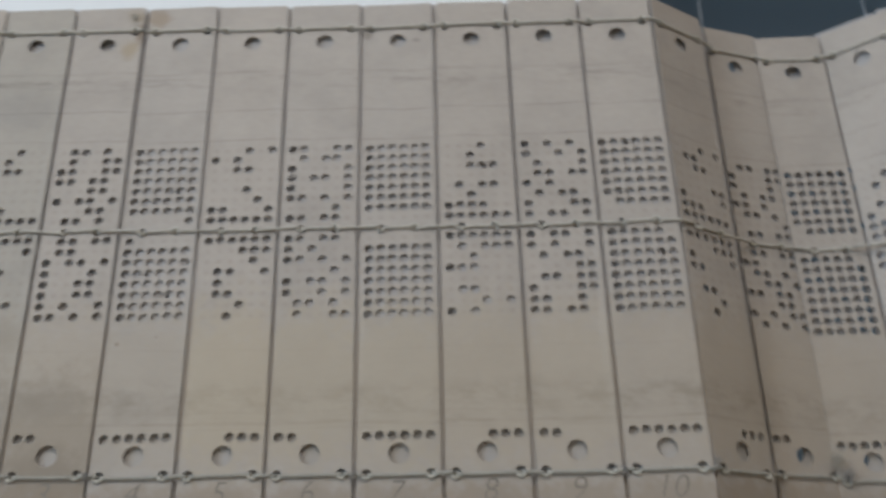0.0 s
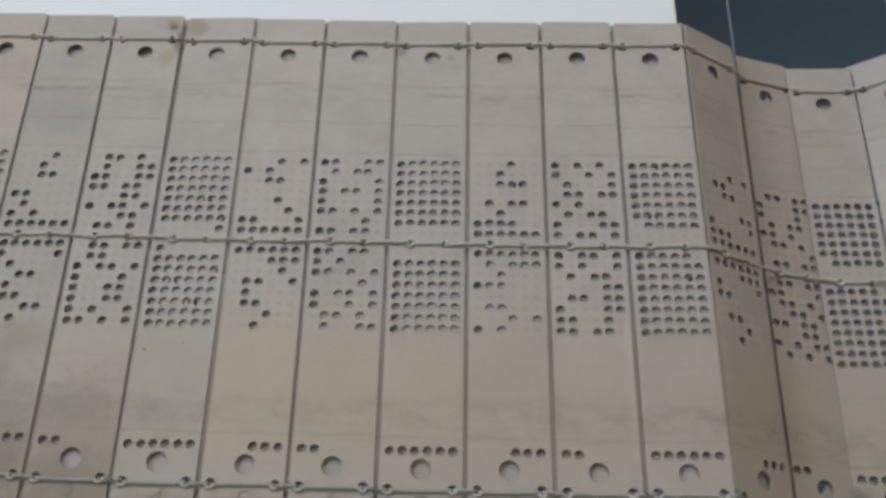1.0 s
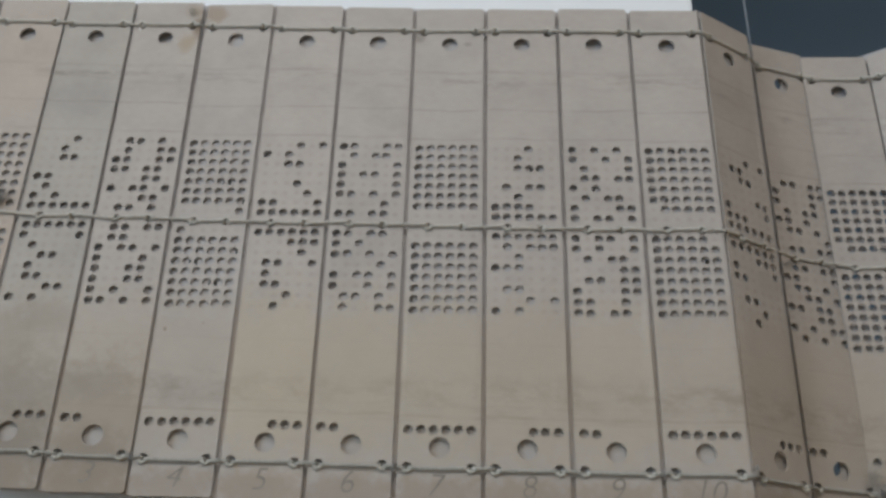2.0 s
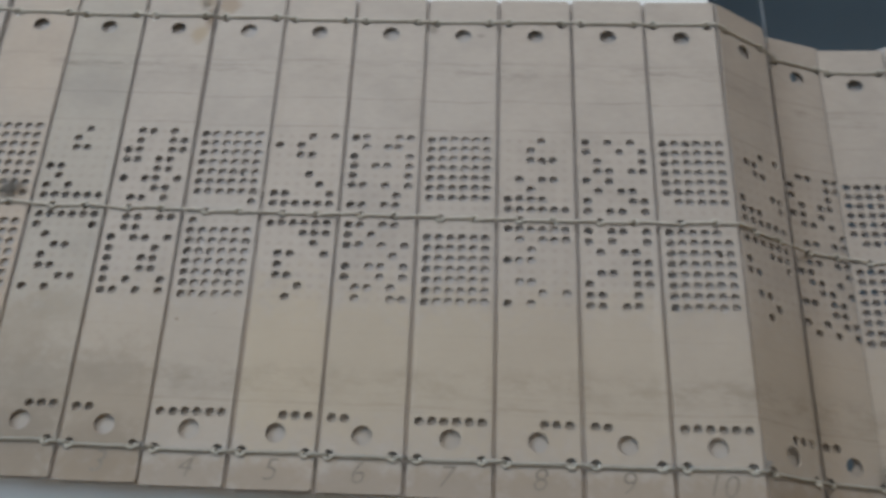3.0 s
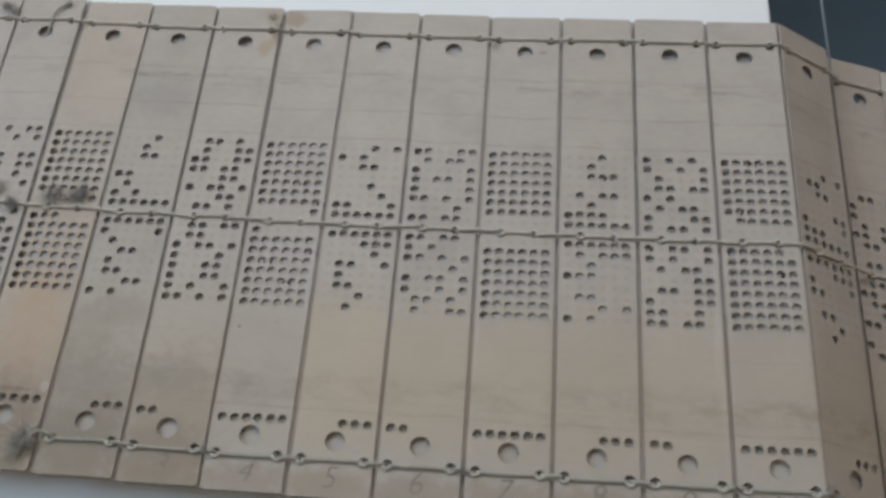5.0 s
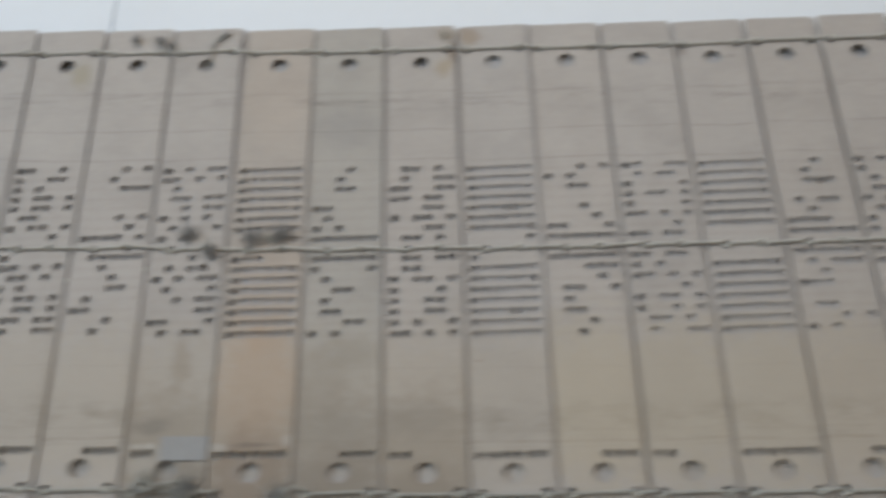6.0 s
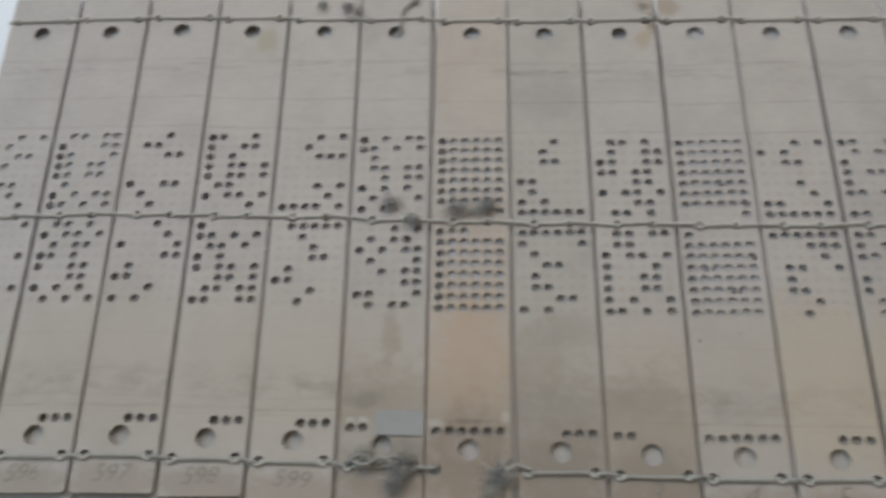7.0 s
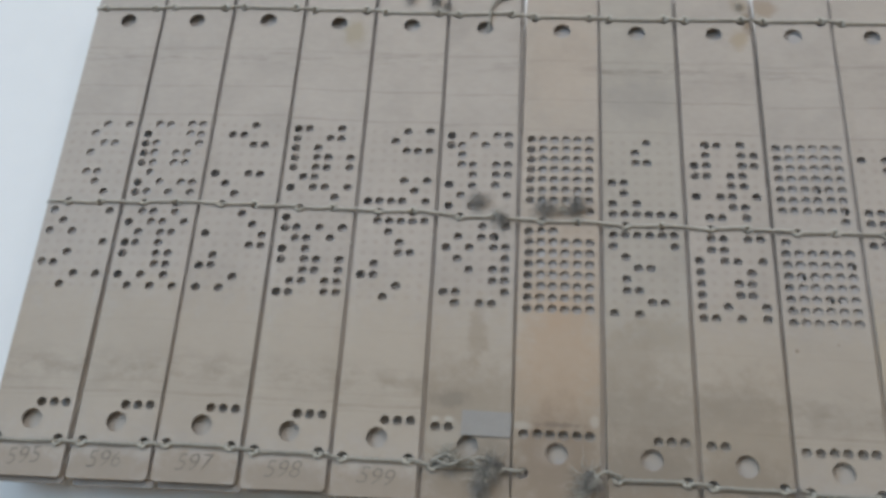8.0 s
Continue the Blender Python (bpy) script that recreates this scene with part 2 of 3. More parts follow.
def part(name, bm, material, parent=None, label=""):
    me = bpy.data.meshes.new(name)
    bm.to_mesh(me)
    bm.free()
    me.materials.append(material)
    ob = new(name, me)
    ob.parent = parent
    if label:
        tagged(ob, label)
    return ob


def box(x0, x1, y0, y1, z0, z1, bevel=0.0):
    bm = bmesh.new()
    bmesh.ops.create_cube(bm, size=1, matrix=Matrix.LocRotScale(((x0 + x1) / 2, (y0 + y1) / 2, (z0 + z1) / 2), None, (x1 - x0, y1 - y0, z1 - z0)))
    if bevel:
        bmesh.ops.bevel(bm, geom=bm.edges[:], offset=bevel, segments=2, affect="EDGES", clamp_overlap=True)
    return bm


def tube(bm, pts, r, sides=6, taper=False):
    """A round tube along points; r shrinks to the end where it tapers."""
    rings = []
    last = len(pts) - 1
    for i, p in enumerate(pts):
        d = (pts[min(i + 1, last)] - pts[max(i - 1, 0)]).normalized()
        a = d.cross(Vector((0.31, 0.93, 0.17))).normalized()
        b = d.cross(a)
        q = r * (1 - 0.8 * i / last) if taper else r
        rings.append([bm.verts.new(p + q * (math.cos(2 * math.pi * k / sides) * a + math.sin(2 * math.pi * k / sides) * b)) for k in range(sides)])
    for u, v in zip(rings, rings[1:]):
        for k in range(sides):
            f = bm.faces.new((u[k], u[(k + 1) % sides], v[(k + 1) % sides], v[k]))
            f.smooth = True
    bm.faces.new(rings[0][::-1])
    bm.faces.new(rings[-1])


def tagged_structure(ob, label):
    return tagged(ob, label, kind="structure")


# ---- the room ----
TOP = 2.75
tagged_structure(part("wall_white", box(-2.2, 0.131, 0.545, 0.60, 0, TOP, 0.001), WHITE), "smooth white painted display wall behind the cards")
tagged_structure(part("wall_slate", box(-2.2, 3.0, 1.00, 1.15, 0, TOP), SLATE), "dark slate-blue painted wall set further back")
# unseen west wall, placed with its opening to suit the added side lamp
tagged_structure(part("wall_west", box(-2.35, -2.2, -0.35, 1.15, 0, TOP), WHITE), "unseen plain white side wall beside the opening added for side light")
tagged_structure(part("wall_west_far", box(-2.35, -2.2, -3.65, -2.05, 0, TOP), WHITE), "unseen plain white side wall beside the opening added for side light")
tagged_structure(part("wall_west_low", box(-2.35, -2.2, -2.05, -0.35, 0, 1.30), WHITE), "unseen plain white wall below the opening added for side light")
tagged_structure(part("wall_west_high", box(-2.35, -2.2, -2.05, -0.35, 2.60, TOP), WHITE), "unseen plain white wall above the opening added for side light")
# the remaining sides are out of view and only close the room
tagged_structure(part("wall_east", box(3.0, 3.15, -3.65, 1.15, 0, TOP), WHITE), "plain white painted side wall")
tagged_structure(part("wall_south", box(-2.2, 3.0, -3.65, -3.5, 0, TOP), WHITE), "plain white painted wall behind the visitor")
tagged_structure(part("floor", box(-2.35, 3.15, -3.65, 1.15, -0.1, 0.0), FLOOR), "unseen warm brown floor added to bounce light up")
tagged_structure(part("ceiling", box(-2.35, 3.15, -3.65, 1.15, TOP, TOP + 0.1), CEIL), "plain white ceiling")

# housing added around the out-of-view lamp
housing = part("unseen_ceiling_light", box(-1.10, 0.60, -1.5, 0.0, 2.69, TOP, 0.01), CEIL)
tagged(housing, "unseen flat white housing added above the ceiling lamp", "ceiling light")

# ---- the cards ----
STEP, WIDE, TALL, THICK = 0.0473, 0.0447, 0.3285, 0.0011
WALL_Y = 0.5245
TOP_PEG, LOW_PEG, LACE = 0.1346, -0.1335, 0.1450
ROW0 = 0.0066
FULL = "######/"

# upper block, lower block, foot row; eight rows of six places a block
PUNCHED = [
    ("...#.#/..#.../...##./..#.../....../..##../...#../....#.", "#....#/.#..../#.#.../.....#/..#.../##..../...#.#/..#...", "...###"),
    (".##.##/#...##/##...#/##.##./##.##./.#..../#.#.##/##.#.#", ".##.#./#.##.#/.#.##./##.#../#..##./...##./#.#.#./.#.#.#", "...###"),
    ("...#../.##.../...##./....../....../#..##./.#..../..#...", "...#../....#./#....#/....##/.#..../##..../...#../#.#...", "...###"),
    ("##..#./#..##./#.#.../#.##.#/#.##.#/.##.../#.##.#/....#.", "#...../##.#.#/.##.#./#.#.../#.##.#/..##.#/.##.##/##..##", "...###"),
    ("...#.#/..#.../...###/....../....../...#.#/....#./####.#", ".#####/..#.../...#../...##./.#..../##..../...#../..#...", "...###"),
    ("#.#.##/##.#.#/.#..../.##.##/..#.##/#.#.#./.#...#/#.#...", "...#.#/.#.##./#.#.##/.#...#/..#.##/....##/##...#/.#.##.", "##...."),
    (FULL * 7 + "...#.#", "###.../" + FULL * 7, "######"),
    ("...#../..#.../..##../....../##..../.#..../#.#.../######", "######/#....#/.#..../..##../.#..../.##.../...##./#.#...", "...###"),
    (".##.#./.#..##/##..##/##.##./...##./#.##.#/...##./.##.#.", ".##.##/.##.../#.##.#/#...#./#..##./#..##./#.#..#/##.#.#", "##...."),
    (FULL * 7 + ".....#", "#...../" + FULL * 7, "######"),
    ("...#.#/#.#.../..##../....../...#../....#./##...#/######", "######/...###/....#./.##..#/.#..../.##.../...#../..#...", "...###"),
    ("##..##/.#.##./#....#/#.##.#/#....#/##.#.#/....#./##.##.", "##.##./#.#.../##.#.#/....#./#.##.#/#..#.#/.##.#./.#..##", "##...."),
    (FULL * 7 + "......", "....../" + FULL * 7, "######"),
    ("...#../..#.../..###./....../.#.##./..#.../####../######", "######/.#.###/..#.../###.../....../.##.../...#.#/#.#...", "...###"),
    ("#.#.#./#..#.#/.#...#/.##.##/#.#.../.#.##./#...##/#.##.#", "#.##.#/#.#..#/.#.##./....##/.##.##/#...##/##..#./##.##.", "##...."),
    (FULL * 6 + ".#####/......", "#####./" + FULL * 7, "######"),
    ("...#.#/.##.../..##../....../....##/#....#/###.../######", "######/...###/#....#/##..../....../.##.../...#../..#...", "...###"),
    (".##.##/#...##/#...#./.#.##./##.#../.##.#./.....#/.##.##", ".##.##/##...#/.##.#./..##.#/##.##./...##./#.#.##/.#.#.#", "##...."),
    (FULL * 6 + ".#####/......", "#####./" + FULL * 7, "######"),
    ("...#../..#.../.#..../....../.##.../#.#.../##..../######", "######/#.#.../.#..../..##../.#..../....../...#../#.....", "...###"),
    ("##..#./#..##./#.#.../..##.#/#..#.#/.##.../#.##.#/....#.", "##.#../##.#.#/.##.#./#.#.../#..#.#/..##.#/.##..#/#...##", "##...."),
]
NUMBERS = {0: "595", 1: "596", 2: "597", 3: "598", 4: "599", 8: "3", 9: "4", 10: "5", 11: "6", 12: "7", 13: "8", 14: "9", 15: "10"}


def level(k):
    """Height of a card's middle: the chain hangs a little lower towards its later cards."""
    return float(np.interp(k, (0, 2, 4, 6, 9, 12, 18), (1.8050, 1.8050, 1.8015, 1.7968, 1.7927, 1.7903, 1.7888)))


def holes_of(upper, lower, foot, pegs=True, laced=True):
    made = []
    for top, block in ((ROW0 + 7 * PITCH, upper), (-ROW0, lower)):
        for i, row in enumerate(block.strip("/").split("/")):
            made += [((j - 2.5) * PITCH, top - i * PITCH, 0.00268, 16) for j, c in enumerate(row) if c == "#"]
    made += [((j - 2.5) * PITCH, -0.1240, 0.00268, 16) for j, c in enumerate(foot) if c == "#"]
    if pegs:
        made += [(0.0, TOP_PEG, 0.0053, 26), (0.0, LOW_PEG, 0.0056, 26)]
    if not laced:
        return made
    made += [(s * 0.0172, z, 0.0029, 14) for s in (-1, 1) for z in (LACE - 0.0006, 0.0008 - LACE)]
    made += [(s * 0.0100, -0.0005, 0.0027, 14) for s in (-1, 1)]
    return made


def card_mesh(holes, rng, wide=WIDE, bow=0.00035, depth=None, extra=0.0):
    """A pasteboard card with rounded corners and real punched holes, its middle at the origin and its face towards -y."""
    loops = []
    w, h = wide / 2, TALL / 2
    ring = []
    for cx, cz, a0 in ((1, 1, 0), (-1, 1, 90), (-1, -1, 180), (1, -1, 270)):
        rad = 0.0012 + rng.random() * 0.0013
        for s in range(5):
            a = radians(a0 + 22.5 * s)
            ring.append((cx * (w - rad) + rad * math.cos(a), cz * (h - rad) + rad * math.sin(a) + (extra if cz > 0 else 0.0)))
    loops.append(ring)
    for x, z, r, n in holes:
        jx, jz, jr = rng.gauss(0, 0.00012), rng.gauss(0, 0.00012), r * (1 + rng.gauss(0, 0.02))
        loops.append([(x + jx + jr * math.cos(2 * math.pi * s / n), z + jz + jr * math.sin(2 * math.pi * s / n)) for s in range(n)])
    pts, edges = [], []
    for lp in loops:
        o = len(pts)
        pts += [Vector(p) for p in lp]
        edges += [(o + i, o + (i + 1) % len(lp)) for i in range(len(lp))]
    for i in range(-2, 3):
        for j in range(-15, 16):
            q = (i * wide / 5.6, j * TALL / 31.5)
            if all((q[0] - x) ** 2 + (q[1] - z) ** 2 > (r * 1.25) ** 2 for x, z, r, n in holes):
                pts.append(Vector(q))
    v2, _, f2, origin, _, _ = geometry.delaunay_2d_cdt(pts, edges, [], 0, 1e-7)
    loop_of = []
    for number, lp in enumerate(loops):
        loop_of += [number] * len(lp)
    loop_of += [-1] * (len(pts) - len(loop_of))
    ring_of = [loop_of[src[0]] if src else -1 for src in origin]
    keep = [f for f in f2 if not (ring_of[f[0]] > 0 and ring_of[f[0]] == ring_of[f[1]] == ring_of[f[2]])]
    p1, p2, tw = rng.gauss(0, 1), rng.gauss(0, 1), rng.gauss(0, 0.5)

    def own_depth(x, z):
        return bow * (p1 * math.cos(z / TALL * 3.1) + p2 * math.sin(z / TALL * 5.0) * 0.6 + tw * (x / w) * (z / h)) + 0.5 * bow * p2 * (x / w) ** 2

    depth = depth or own_depth
    bm = bmesh.new()
    used = sorted({i for f in keep for i in f})
    front = {i: bm.verts.new((v2[i][0], depth(*v2[i]) - THICK / 2, v2[i][1])) for i in used}
    back = {i: bm.verts.new((v2[i][0], depth(*v2[i]) + THICK / 2, v2[i][1])) for i in used}
    count = {}
    for f in keep:
        bm.faces.new([front[i] for i in f]).smooth = True
        bm.faces.new([back[i] for i in reversed(f)]).smooth = True
        for a, b in ((f[0], f[1]), (f[1], f[2]), (f[2], f[0])):
            count[(a, b)] = count.get((a, b), 0) + 1
    for a, b in count:
        if (b, a) not in count:
            bm.faces.new((front[b], front[a], back[a], back[b]))
            for side in (front, back):
                e = bm.edges.get((side[a], side[b]))
                e.smooth = False
    bmesh.ops.recalc_face_normals(bm, faces=bm.faces[:])
    return bm, depth


# plan of the chain: middle (x, y) and turn of every card; it leaves the wall and folds in and out past the wall's end
PLAN = [(-0.604 + STEP * k, WALL_Y, 0.0) for k in range(16)]
px, py = -0.604 + STEP * 15.5, WALL_Y
for turn in (34.5, 29.0, -1.0, -35.0, -22.0):
    c, s = math.cos(radians(turn)), math.sin(radians(turn))
    PLAN.append((px + STEP / 2 * c, py + STEP / 2 * s, turn))
    px, py = px + STEP * c, py + STEP * s
# one card of the fold has slipped in behind its neighbour's edge
PLAN[17] = (PLAN[17][0] + 0.0041, PLAN[17][1] + 0.0071, 18.0)

cards, faces = [], []
rng = random.Random(11)
for k, ((cx, cy, turn), (up, low, foot)) in enumerate(zip(PLAN, PUNCHED)):
    bm, depth = card_mesh(holes_of(up, low, foot), rng, 0.0404 if k == 17 else WIDE)
    ob = new("punch_card")
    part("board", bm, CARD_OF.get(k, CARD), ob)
    ob.matrix_basis = pose(cx, cy, level(k) + (0.003 if k == 17 else 0.0), rng.gauss(0, 0.12), rng.gauss(0, 0.10), turn + rng.gauss(0, 0.35))
    cards.append(ob)
    faces.append(depth)
    kind = "densely punched" if up.count("#") > 30 else "sparsely punched" if up.count("#") < 18 else "patterned"
    extra = {3: "with a yellow stain", 5: "with a grey patch", 6: "browned at its foot", 8: "with a rust stain"}.get(k, "in the laced chain")
    tagged(ob, kind + " beige pasteboard loom card " + extra, "punch card", "laced punch cards")

# the second run of the chain, hanging close behind the first
# how far it hangs behind at the head, at both ends of the upper and the lower block, and at the foot, in millimetres
HEIGHTS = (-0.150, -0.124, -0.055, -0.025, 0.0, 0.030, 0.054, 0.135)
BEHIND = [
    (3.4, 3.6, 2.5, 2.3, 2.1, 1.6, 1.4, 4.4), (3.4, 3.6, 2.4, 2.2, 2.0, 1.6, 1.4, 4.4), (3.4, 3.6, 2.5, 2.4, 2.4, 2.4, 2.3, 4.2),
    (3.5, 3.7, 2.6, 2.5, 2.5, 2.4, 2.3, 4.8), (3.2, 3.5, 2.5, 2.4, 2.4, 2.4, 2.3, 4.0), (3.0, 3.2, 2.4, 2.4, 2.3, 2.0, 1.7, 4.0),
    (2.6, 2.9, 1.9, 1.3, 2.2, 1.8, 1.5, 3.6), (2.4, 2.6, 2.3, 2.4, 2.5, 2.4, 2.0, 3.4), (2.6, 2.6, 2.4, 2.5, 2.6, 2.5, 2.1, 4.4),
    (2.6, 2.6, 1.5, 1.5, 2.1, 1.7, 1.3, 2.6), (2.6, 2.6, 2.2, 2.3, 2.4, 2.3, 1.9, 3.2), (2.6, 2.6, 1.6, 1.6, 2.1, 1.8, 1.5, 3.0),
    (2.6, 2.6, 1.3, 1.6, 2.1, 1.8, 1.3, 3.1), (2.6, 2.6, 1.4, 1.4, 2.0, 2.2, 1.9, 3.7), (2.6, 2.6, 2.2, 2.3, 2.4, 2.3, 2.1, 4.3),
    (2.6, 2.6, 1.9, 1.9, 2.1, 1.9, 1.9, 4.3), (3.0, 2.8, 2.4, 2.4, 2.4, 2.4, 2.4, 3.0), (3.0, 2.8, 2.4, 2.4, 2.4, 2.4, 2.4, 3.0),
    (3.0, 3.0, 3.0, 3.0, 3.0, 3.0, 3.0, 5.0), (3.0, 3.0, 3.0, 3.0, 3.0, 3.0, 3.0, 3.0), (3.0, 3.0, 3.0, 3.0, 3.0, 3.0, 3.0, 3.0),
]
for k, gaps in enumerate(BEHIND):
    share = 0.16 if k == 18 else 0.05 if k > 15 else 0.05 if k in (9, 12, 15) else 0.012
    blocks = ["/".join("".join("#" if rng.random() < share else "." for _ in range(6)) for _ in range(8)) for _ in range(2)]
    rise = float(np.interp(k, (0, 2, 3.5, 15, 16, 20), (-0.0030, -0.0026, -0.0006, -0.0003, 0.003, 0.004)))
    shift = float(np.interp(k, (0, 1, 15, 16, 17, 18, 20), (0.0012, 0.0031, 0.0031, -0.002, -0.003, -0.007, -0.010)))

    def behind(x, z, face=faces[k], gaps=gaps):
        return face(x, z) + 0.001 * float(np.interp(z, HEIGHTS, gaps))

    bm, _ = card_mesh(holes_of(blocks[0], blocks[1], "......", pegs=k in (17, 18), laced=False), rng, depth=behind, extra=max(0.0, 0.0012 - rise))
    ob = part("punch_card", bm, CARD_BACK)
    ob.matrix_world = cards[k].matrix_basis @ pose(shift + rng.gauss(0, 0.0002), 0, rise + rng.gauss(0, 0.0003), 0, rng.gauss(0, 0.04), 0)
    tagged(ob, "beige pasteboard loom card hanging behind the front row", "punch card", "laced punch cards behind")


# pencilled numbers on the feet of the cards
for k, text in NUMBERS.items():
    cu = bpy.data.curves.new("number", "FONT")
    cu.body, cu.size, cu.align_x, cu.align_y, cu.shear, cu.offset, cu.extrude = text, 0.0132 if len(text) > 2 else 0.0172, "CENTER", "CENTER", 0.22, -0.00022, 0.00002
    written = bpy.data.objects.new("written", cu)
    me = bpy.data.meshes.new_from_object(written)
    bpy.data.objects.remove(written)
    me.materials.append(PENCIL)
    ob = new("number", me)
    ob.parent = cards[k]
    x = rng.uniform(-0.004, 0.001)
    ob.matrix_local = pose(x, faces[k](x, -0.1545) - THICK / 2 - 0.00012, -0.1540, 90, rng.gauss(0, 4), 0)
    tagged(ob, "number pencilled by hand")


# ---- lacing cords ----
def strand_pair(bm, pts, r, turns_per_m=190):
    """A two-ply twisted cord along points."""
    run = 0.0
    lines = ([], [])
    last = len(pts) - 1
    for i, p in enumerate(pts):
        if i:
            run += (p - pts[i - 1]).length
        d = (pts[min(i + 1, last)] - pts[max(i - 1, 0)]).normalized()
        a = d.cross(Vector((0.02, 0.05, 1))).normalized()
        b = d.cross(a)
        for s, line in enumerate(lines):
            w = 2 * math.pi * (run * turns_per_m) + math.pi * s
            line.append(p + 0.55 * r * (math.cos(w) * a + math.sin(w) * b))
    for line in lines:
        tube(bm, line, 0.62 * r, 6)


def on_card(k, x, out, z):
    return cards[k].matrix_basis @ Vector((x, faces[k](x, z) - THICK / 2 - out, z))


def bridge(a, b, normal, lift, r, sag=0.0, over=0.0):
    """A length of cord from hole to hole that dives into both."""
    bm = bmesh.new()
    n = max(14, int((b - a).length / 0.0011))
    pts = []
    for i in range(n + 1):
        u = i / n
        h = min(1.0, min(u, 1 - u) * n / 2.2)
        h = h * h * (3 - 2 * h)
        p = a.lerp(b, u) + normal * (-0.0016 + (lift + 0.0016) * h + over * (1 - abs(2 * u - 1)))
        p.z += -sag * math.sin(math.pi * u) + rng.gauss(0, 0.00012)
        pts.append(p)
    strand_pair(bm, pts, r)
    return bm


def loop_mesh(k, x, z, r, start):
    """The turn of worn cord that comes out of one lacing hole and goes back into it."""
    bm = bmesh.new()
    pts = []
    for i in range(15):
        u = i / 14
        a = radians(start + 250 * u)
        out = -0.0012 + (r * 0.9 + 0.0012) * min(1.0, 5 * min(u, 1 - u))
        pts.append(on_card(k, x + 0.0019 * math.cos(a), out, z + 0.0017 * math.sin(a)))
    strand_pair(bm, pts, 0.72 * r)
    return bm


def lace(z, hx, r, label, material, skip=()):
    """One lacing line: a stitch along every card and a stitch over every joint."""
    root = tagged(new("lacing_cord"), label, "cord", "lacing cords")
    for k in range(len(cards)):
        t = PLAN[k][2]
        n = Vector((math.sin(radians(t)), -math.cos(radians(t)), 0))
        zz = z + rng.gauss(0, 0.0003)
        if (k, "card") not in skip:
            part("stitch", bridge(on_card(k, -hx, 0, zz), on_card(k, hx, 0, zz + rng.gauss(0, 0.0003)), n, r * 0.7, r, rng.uniform(-0.0001, 0.0004)), material, root)
        for side in (-1, 1):
            if (k, "loop") not in skip:
                turn = (145 if z < -0.1 else -35 if z > 0.1 else 145 if side < 0 else -35) + rng.uniform(-25, 25)
                part("loop", loop_mesh(k, side * hx, zz, r, turn), CORD_PALE, root)
        if k == 0:
            part("stitch", bridge(on_card(0, -WIDE / 2 - 0.0012, -0.0008, zz), on_card(0, -hx, 0, zz), n, r * 0.9, r), material, root)
        if k + 1 < len(cards) and (k, "joint") not in skip:
            t2 = (t + PLAN[k + 1][2]) / 2
            n2 = Vector((math.sin(radians(t2)), -math.cos(radians(t2)), 0))
            over = max(0.0, (STEP / 2 - hx) * math.sin(radians(PLAN[k + 1][2] - t) / 2)) if PLAN[k + 1][2] - t > 3 else 0.0
            up = rng.choice((-1, 1)) * rng.uniform(0.0003, 0.0008)
            part("stitch", bridge(on_card(k, hx, 0, zz + up), on_card(k + 1, -hx, 0, zz - up), n2, r * 0.9, r, -0.0002, over), material, root)
    return root


lace(LACE, 0.0172, 0.00110, "grey-green twisted cord lacing the heads of the cards", CORD_LIGHT)
lace(-0.0005, 0.0100, 0.00105, "grey-green twisted cord lacing the middles of the cards", CORD_LIGHT)
lace(-LACE, 0.0172, 0.00112, "grey-green twisted cord lacing the feet of the cards", CORD, ((6, "card"), (6, "joint"), (5, "joint"), (6, "loop")))


# ---- frayed knots ----
def tuft(bm, at, size, hairs, lean, curl, r=0.00016):
    for _ in range(hairs):
        d = Vector((rng.gauss(0, 1), -abs(rng.gauss(0, 0.35)), rng.gauss(0, 1))).normalized() + Vector(lean)
        p = Vector(at) + Vector((rng.gauss(0, size * 0.28), -abs(rng.gauss(0, 0.0008)), rng.gauss(0, size * 0.28)))
        pts = []
        step = size * rng.uniform(0.07, 0.17)
        for i in range(7):
            pts.append(p.copy())
            d = (d + Vector((rng.gauss(0, curl), rng.gauss(0, curl * 0.4), rng.gauss(0, curl)))).normalized()
            p = p + d * step
            p.y = min(p.y, at[1] + 0.0002)
        tube(bm, pts, r, 3, True)


def frayed(x, z, size, hairs, lean, mat, label, curl=0.5, y=WALL_Y):
    bm = bmesh.new()
    tuft(bm, (x, y - THICK / 2 - 0.0016, z), size, hairs, lean, curl)
    return tagged(part("frayed_knot", bm, mat), label, "frayed cord", "frayed cord ends")


# ---- threads ----
def thread(x, y, z0):
    bm = bmesh.new()
    tube(bm, [Vector((x, y, z0)), Vector((x, y, (z0 + TOP) / 2)), Vector((x, y, TOP))], 0.00055, 6)
    return tagged(part("hanging_thread", bm, THREAD), "clear nylon thread from which the cards hang", "thread", "hanging threads")


# fluff and torn cord on the cards that join the chain's two ends
FRONT = WALL_Y - THICK / 2
